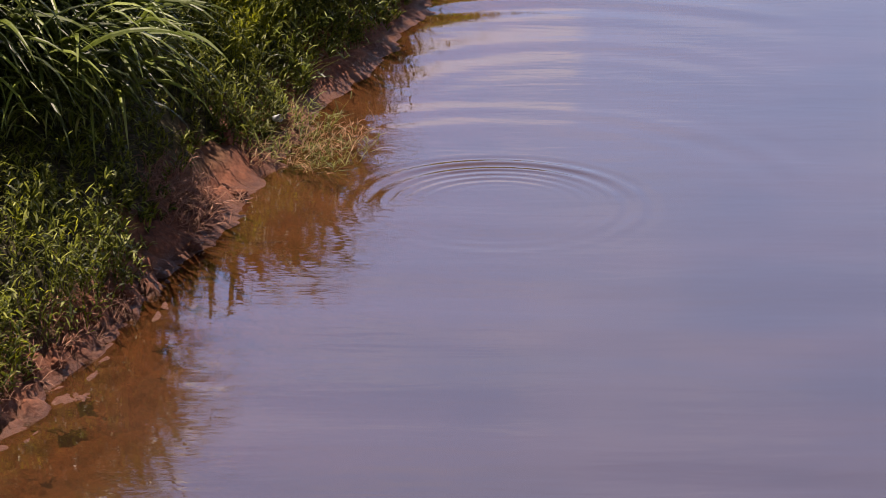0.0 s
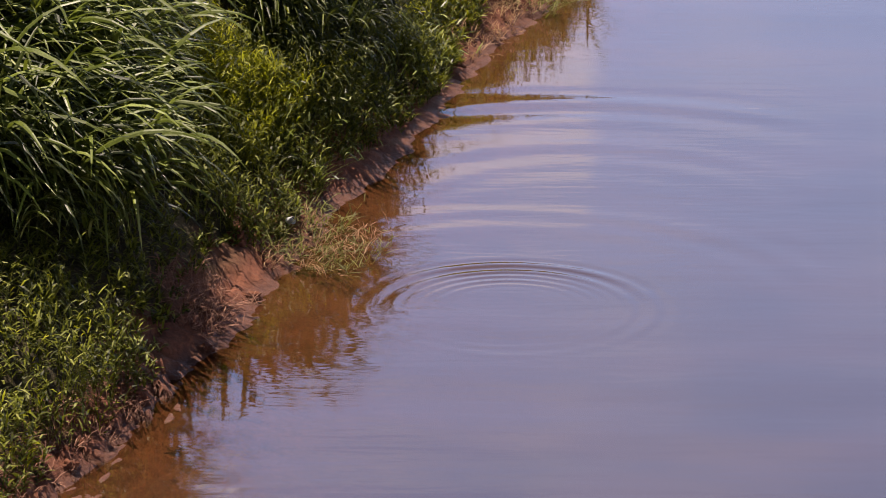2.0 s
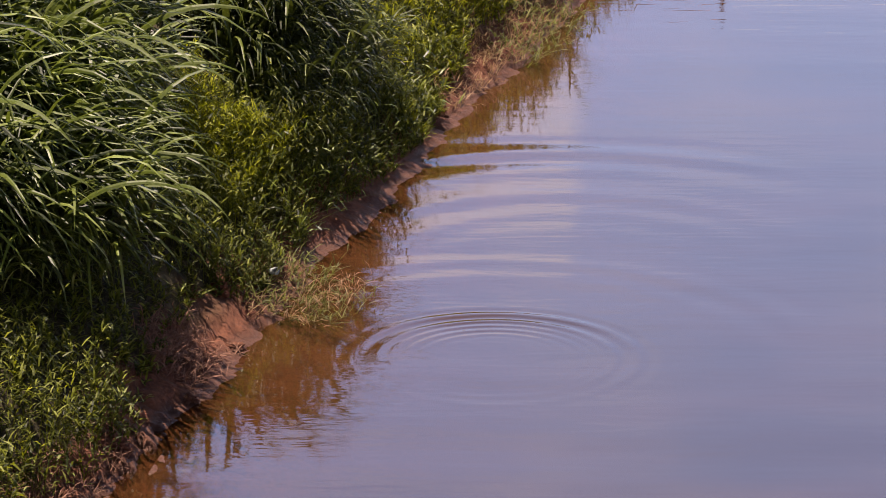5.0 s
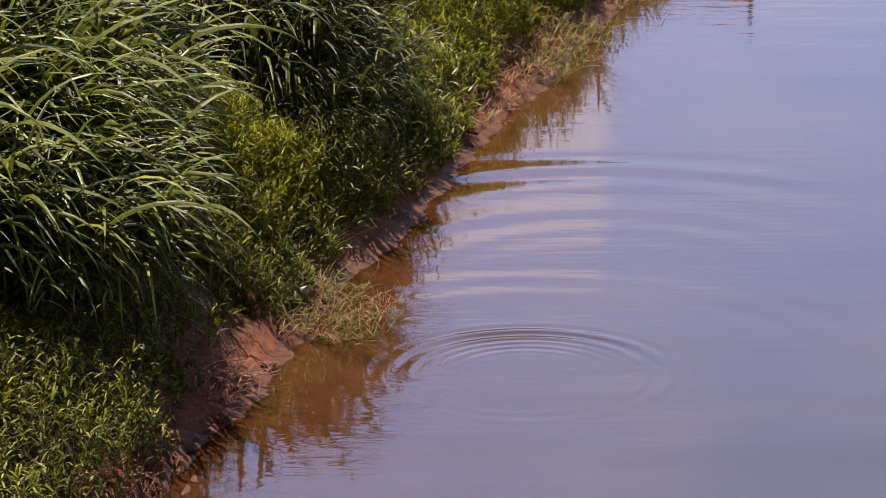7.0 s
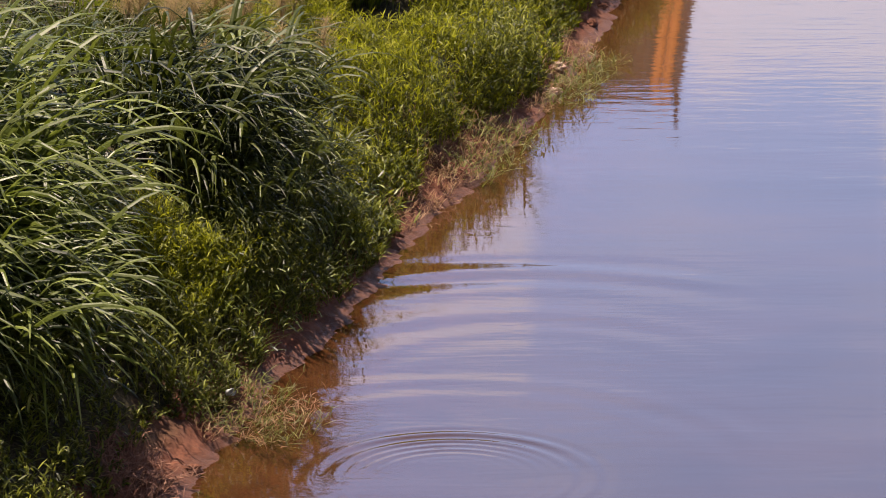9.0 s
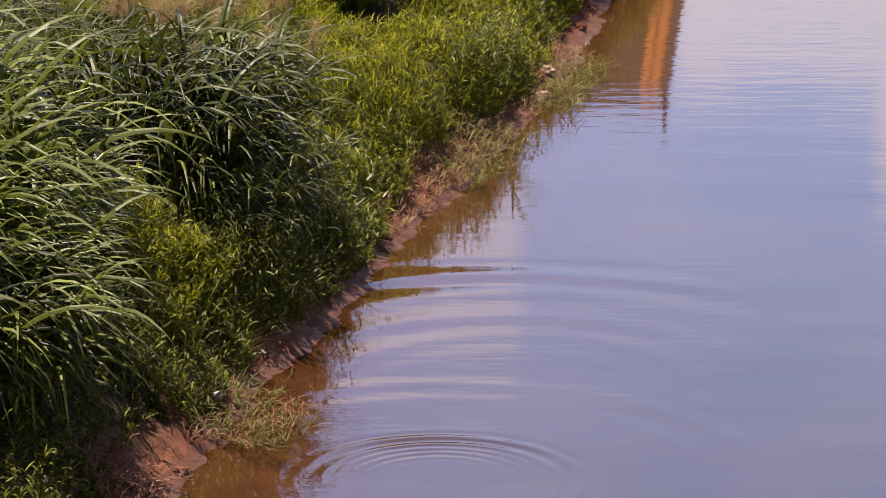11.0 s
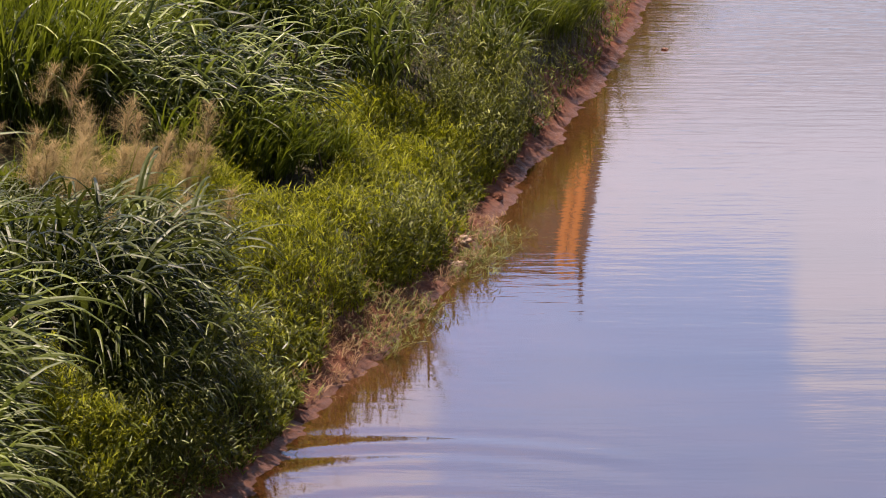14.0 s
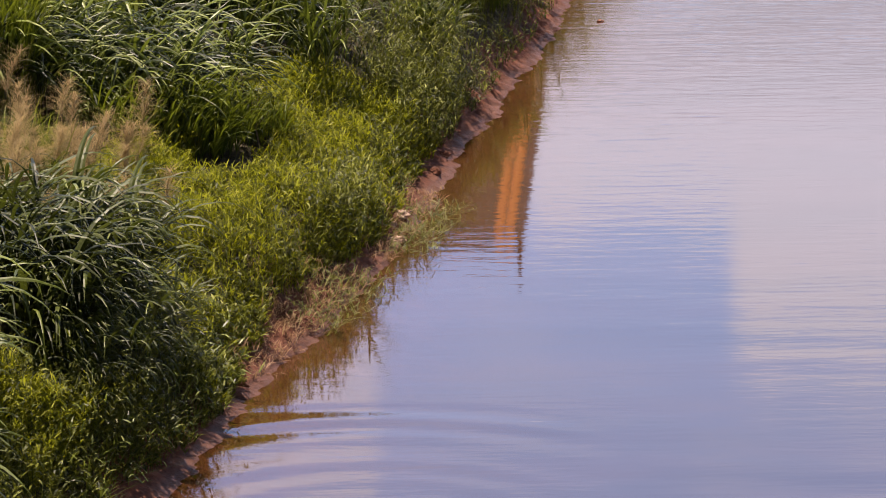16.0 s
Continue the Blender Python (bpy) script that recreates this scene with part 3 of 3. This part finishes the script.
tuft("dry_grass", PALE, 120, 29.8, 31.4, -0.25, 0.15, (0.10, 0.24), (0.008, 0.015), "pale green grass trailing into the water", "dry grass", (0.6, 1.3), (0.1, 0.9))
tuft("dry_grass", TWIG, 130, 20.2, 20.75, 0.08, 0.42, (0.08, 0.24), (0.005, 0.010), "reddish dead grass washed onto the mud", "dry grass", (0.8, 1.5), (0.0, 0.8))
tuft("dry_grass", TWIG, 140, 16.6, 19.4, 0.10, 0.36, (0.06, 0.18), (0.004, 0.008), "short dry grass above the mud", "dry grass", (0.5, 1.4), (0.1, 1.0))


def plume(y, d, high, seed_label):
    """A grass stalk with a loose tan seed head of many fine branches."""
    base = place(np.array([y]), np.array([d]))
    lean = rng.uniform(0.1, 0.55)
    stalk = blades(base, rng.uniform(0.6, 2.6), 0.03, lean, high, 0.006, 6, fold=0.3, taper=0.2)
    ob = tagged(new("plume_grass", mesh_from("plume_grass", stalk[0], [stalk[1]], CULM)), seed_label, "grass", "seeding grass stalks")
    n = 330
    at = rng.uniform(0.60, 1.0, n)
    line = np.repeat(stalk[2], n, 0)
    reach = (1.0 - at) * 0.22 + 0.10
    heads = blades(along(line, at), rng.uniform(0, 6.28, n), rng.uniform(0.4, 1.1, n), rng.uniform(1.0, 2.6, n), reach * rng.uniform(0.3, 1.6, n), 0.0028, 4, taper=0.95)
    head = new("seed_head", mesh_from("seed_head", heads[0], [heads[1]], PLUME))
    head.parent = ob
    tagged(head, "tan feathery seed head")
    return ob


SEEDING = "slender grass stalk with a tan feathery seed head"
for y, d, wide, count in ((27.7, 2.6, 0.35, 11), (27.2, 2.1, 0.22, 6), (27.6, 1.75, 0.26, 10), (26.9, 1.65, 0.24, 8), (27.4, 1.32, 0.08, 4), (26.0, 1.1, 0.2, 3), (26.7, 0.9, 0.2, 2)):
    for _ in range(count):
        plume(y + 1.2 * rng.normal(0, wide), d + 0.8 * rng.normal(0, wide), rng.uniform(0.44, 0.84), SEEDING)


# ---- house upstream, seen mirrored in the river ----
def part(name, bm, mat, parent, label=""):
    me = bpy.data.meshes.new(name)
    bm.to_mesh(me)
    bm.free()
    me.materials.append(mat)
    ob = new(name, me)
    ob.parent = parent
    return tagged(ob, label)


def box(x0, x1, y0, y1, z0, z1, bevel=0.0):
    bm = bmesh.new()
    bmesh.ops.create_cube(bm, size=1.0)
    for v in bm.verts:
        v.co = Vector(((x0 + x1) / 2 + v.co.x * (x1 - x0), (y0 + y1) / 2 + v.co.y * (y1 - y0), (z0 + z1) / 2 + v.co.z * (z1 - z0)))
    if bevel:
        bmesh.ops.bevel(bm, geom=bm.edges[:], offset=bevel, segments=2, affect="EDGES")
    return bm


TILE = rough_material("orange_tile", (0.46, 0.135, 0.006), (0.60, 0.205, 0.014), 6.0, 0.85, 0.3, 0.01)
VERGE = rough_material("dark_verge", (0.03, 0.016, 0.012), (0.08, 0.04, 0.03), 12.0, 0.9)
PLASTER = rough_material("brown_plaster", (0.13, 0.075, 0.05), (0.20, 0.12, 0.085), 5.0, 0.9)
house = tagged(new("house"), "low house with an orange clay tile roof by the river", "house")
house.matrix_basis = pose(4.66, 58.0, 0.0)
RIDGE, EAVE, RUN = 6.40, 2.70, 4.6          # heights of ridge and eave, and the way between them


def slope_block(x0, x1, y0, y1, z0, z1, thick):
    """A roof slab between two lines, with its thickness."""
    bm = bmesh.new()
    low = [bm.verts.new(c) for c in ((x0, y0, z0), (x1, y0, z0), (x1, y1, z1), (x0, y1, z1))]
    high = [bm.verts.new(v.co + Vector((0, 0, -thick))) for v in low]
    bm.faces.new(low)
    bm.faces.new(high[::-1])
    for i in range(4):
        bm.faces.new((low[i], high[i], high[(i + 1) % 4], low[(i + 1) % 4]))
    return bm


def tile_mesh():
    """One barrel tile, 0.20 m wide and 0.42 m long, lying along y."""
    bm = bmesh.new()
    loops = []
    for k in range(2):
        w, z = 0.075 - 0.01 * k, 0.0
        loops.append([bm.verts.new((w * math.cos(a), 0.42 * k, 0.035 * math.sin(a) + z)) for a in np.linspace(math.pi, 0, 7)])
    for i in range(6):
        bm.faces.new((loops[0][i], loops[0][i + 1], loops[1][i + 1], loops[1][i]))
    bm.faces.new(loops[0][::-1])
    me = bpy.data.meshes.new("tile")
    bm.to_mesh(me)
    bm.free()
    me.materials.append(TILE)
    return me


one_tile, dark_tile = tile_mesh(), tile_mesh()
dark_tile.materials[0] = VERGE
# brown painted in for the bank grass mirrored over this side of the roof
mirror_brown_tile = tile_mesh()
mirror_brown_tile.materials[0] = rough_material("mirror_brown_tile", (0.026, 0.020, 0.008), (0.055, 0.036, 0.015), 6.0, 0.9, 0.3, 0.01)
part("wall", box(-6.0, -0.25, -4.2, 4.2, 0.3, 2.9), PLASTER, house, "brown plastered wall")
front = part("roof", slope_block(-6.4, 0.0, -RUN, 0.0, EAVE, RIDGE, 0.12), mirror_brown_tile.materials[0], house, "orange clay tile roof, browned away from the edge for mirrored grass")
part("roof", slope_block(-6.4, 0.0, RUN, 0.0, EAVE, RIDGE, 0.12), TILE, house, "orange clay tile roof")
part("ridge_cap", box(-6.4, 0.04, -0.12, 0.12, RIDGE - 0.02, RIDGE + 0.05, 0.02), TILE, house)
part("pole", box(-0.03, 0.03, 0.0, 0.06, RIDGE, RIDGE + 0.45), VERGE, house, "thin dark roof pole")


pitch = math.degrees(math.atan2(RIDGE - EAVE, RUN))
rows = 15
for c in range(19):
    for r in range(rows):
        ob = new("tile", dark_tile if c == 0 else one_tile if c < 3 else mirror_brown_tile)
        ob.parent = front
        f = (r + 0.05) / rows
        ob.matrix_basis = pose(-0.02 - c * 0.16, -RUN * (1 - f), EAVE + (RIDGE - EAVE) * f + 0.01, pitch - 2, 0, 0)

# ---- trees where the river bends ----
FOLIAGE = leaf_material("tree_leaf", (0.025, 0.045, 0.010), (0.06, 0.09, 0.018), (0.10, 0.12, 0.03), 0.5, 0.3)
n = 14000
y = rng.uniform(88, 150, n)
d = rng.uniform(0.5, 7.0, n)
top = 1.6 + 2.2 * value_noise(y * 0.35, d * 0.3, 51) + 0.8 * value_noise(y * 1.3, d, 52)
spot = place(y, d, 0.0)
spot[:, 2] += rng.uniform(0, 1, n) ** 0.7 * top
stuff("far_woods", [blades(spot, rng.uniform(0, 6.28, n), rng.uniform(0.2, 1.2, n), rng.uniform(1.0, 2.4, n), rng.uniform(0.5, 1.0, n), 0.45, 2)],
      FOLIAGE, "dark green belt of low trees round the river bend", "trees")
n = 26000
y = 45 + 33 * rng.uniform(0, 1, n)
d = rng.uniform(0.5, 6.0, n)
stuff("far_grass", [blades(place(y, d), rng.normal(1.7, 0.9, n), rng.uniform(0.0, 0.4, n), rng.uniform(0.6, 2.0, n), rng.uniform(0.7, 1.7, n), 0.03, 4)],
      REED_UPRIGHT, "tall green grass along the river upstream", "grass")


# unseen added woods: close the place behind and beside the camera, block sky fill
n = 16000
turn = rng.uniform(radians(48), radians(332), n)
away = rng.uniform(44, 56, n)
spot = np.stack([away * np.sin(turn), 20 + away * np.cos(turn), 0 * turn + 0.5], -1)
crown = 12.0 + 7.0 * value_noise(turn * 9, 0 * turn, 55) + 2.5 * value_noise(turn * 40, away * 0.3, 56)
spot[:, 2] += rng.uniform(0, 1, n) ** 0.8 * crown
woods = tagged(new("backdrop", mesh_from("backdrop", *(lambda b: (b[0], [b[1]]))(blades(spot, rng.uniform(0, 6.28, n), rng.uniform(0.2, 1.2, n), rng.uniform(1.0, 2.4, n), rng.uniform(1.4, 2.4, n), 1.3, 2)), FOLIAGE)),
               "dark green unseen woods added to block low sky light", "trees", kind="structure")


# ---- small things on the bank ----
def lump(name, y, d, size, mat, label, category, seed, squash=0.6, lift=0.3):
    """A stone or clod: a ball broken by noise, half sunk in the mud."""
    bm = bmesh.new()
    bmesh.ops.create_icosphere(bm, subdivisions=4, radius=1.0)
    for v in bm.verts:
        k = 1 + 0.55 * noise.noise(v.co * 1.3 + Vector((seed, 0, 0))) + 0.3 * noise.noise(v.co * 3.1 + Vector((0, seed, 0)))
        k -= 0.25 * max(0.0, 0.22 - abs(noise.noise(v.co * 2.2 + Vector((0, 0, seed))))) / 0.22 - 0.08 * noise.noise(v.co * 9.0)
        v.co = Vector((v.co.x * k, v.co.y * k * 1.2, v.co.z * k * squash)) * size
    me = bpy.data.meshes.new(name)
    bm.to_mesh(me)
    bm.free()
    me.materials.append(mat)
    for p in me.polygons:
        p.use_smooth = True
    ob = new(name, me)
    ob.matrix_basis = pose(float(bank_x(y) - d), y, float(ground_z(y, d)) + size * squash * lift, 0, 0, seed * 40)
    return tagged(ob, label, category)


lump("stone", 30.92, 0.12, 0.060, STONE, "pale pinkish stone half sunk in dry grass", "stone", 1.3)
lump("stone", 30.30, 0.07, 0.068, STONE, "flat pale stone at the water's edge", "stone", 2.1, 0.45)
lump("stone", 30.62, 0.16, 0.045, STONE, "small pale stone half sunk in dry grass", "stone", 3.7)
CLOD = MUD
for k, (y, d, r) in enumerate([(21.50, 0.28, 0.07), (20.95, 0.06, 0.05), (18.25, 0.10, 0.04), (18.05, 0.16, 0.05), (19.2, 0.12, 0.05), (20.1, 0.06, 0.04),
                               (25.9, 0.12, 0.04), (32.7, 0.10, 0.05), (33.5, 0.14, 0.05)]):
    lump("mud_clod", y, d, r, CLOD, "clod of reddish mud slumped from the bank", "clod", k * 1.7 + 0.4, 0.7, 0.15)
# flat mud slabs lying under the shallow water
for k in range(9):
    y = rng.uniform(17.0, 19.0)
    lump("mud_slab", y, rng.uniform(-0.30, -0.04), rng.uniform(0.04, 0.08), CLOD, "flat slab of mud under shallow water", "slab", k * 0.9 + 3, 0.25, 0.3)


def bottle(y, d):
    """A crumpled white cup lying on its side among the grass."""
    bm = bmesh.new()
    rings = [(0.0, 0.022), (0.004, 0.027), (0.03, 0.030), (0.07, 0.035), (0.082, 0.037), (0.086, 0.036), (0.082, 0.033), (0.01, 0.025)]
    loops = []
    for h, r in rings:
        loops.append([bm.verts.new((r * math.cos(a) * (1 + 0.07 * math.sin(3 * a + h * 60)), r * math.sin(a), h)) for a in np.linspace(0, 2 * math.pi, 20, endpoint=False)])
    for a, b in zip(loops, loops[1:]):
        for i in range(20):
            bm.faces.new((a[i], a[(i + 1) % 20], b[(i + 1) % 20], b[i]))
    bm.faces.new(loops[0][::-1])
    me = bpy.data.meshes.new("cup")
    bm.to_mesh(me)
    bm.free()
    me.materials.append(rough_material("white_plastic", (0.42, 0.43, 0.45), (0.55, 0.55, 0.56), 20.0, 0.35, 0.1))
    ob = new("cup", me)
    ob.matrix_basis = pose(float(bank_x(y) - d), y, float(ground_z(y, d)) + 0.10, 75, 15, 40) @ Matrix.Scale(0.62, 4)
    return tagged(ob, "crumpled white plastic cup caught in grass", "cup")


bottle(22.0, 0.12)


def driftwood(x, y):
    bm = bmesh.new()
    bmesh.ops.create_icosphere(bm, subdivisions=3, radius=1.0)
    for v in bm.verts:
        k = 1 + 0.35 * noise.noise(v.co * 1.6)
        v.co = Vector((v.co.x * 0.04 * k, v.co.y * 0.025 * k, v.co.z * 0.014 * k + (0.006 if v.co.x < 0 else 0)))
    me = bpy.data.meshes.new("driftwood")
    bm.to_mesh(me)
    bm.free()
    me.materials.append(TWIG)
    ob = new("driftwood", me)
    ob.matrix_basis = pose(x, y, 0.004, 0, 0, 20)
    return tagged(ob, "small reddish piece of driftwood afloat", "driftwood")


driftwood(4.08, 40.4)


def sapling(y, d, high, seed):
    """A thin stem with a few side shoots and sparse leaves."""
    global rng
    keep_rng, rng = rng, np.random.default_rng(seed)
    base = place(np.array([y]), np.array([d]))
    stem = blades(base, -1.2, 0.15, 0.5, high, 0.020, 8, fold=0.4, taper=0.15)
    ob = tagged(new("sapling", mesh_from("sapling", stem[0], [stem[1]], BARK)), "thin dark sapling with sparse leaves on the bank", "sapling")
    n = 12
    at = rng.uniform(0.35, 1.0, n)
    shoots = blades(along(np.repeat(stem[2], n, 0), at), rng.uniform(0, 6.28, n), rng.uniform(0.3, 0.7, n), rng.uniform(0.5, 1.2, n), rng.uniform(0.12, 0.30, n), 0.007, 4, fold=0.4, taper=0.3)
    vs, fs = shoots[0].reshape(n, -1, 3), shoots[1].reshape(n, -1, 4)
    for i in range(n):
        new("shoot", mesh_from("shoot", vs[i], [fs[0]], BARK)).parent = ob
    m = 170
    which = rng.integers(0, n, m)
    leaf = blades(along(shoots[2][which], rng.uniform(0.2, 1.0, m)), rng.uniform(0, 6.28, m), rng.uniform(0.5, 1.2, m), rng.uniform(1.2, 2.2, m), rng.uniform(0.04, 0.07, m), 0.017, 2, taper=0.75)
    crown = new("foliage", mesh_from("foliage", leaf[0], [leaf[1]], HERB))
    crown.parent = ob
    tagged(crown, kind="stuff")
    rng = keep_rng
    return ob


sapling(30.10, 1.08, 0.56, 5)
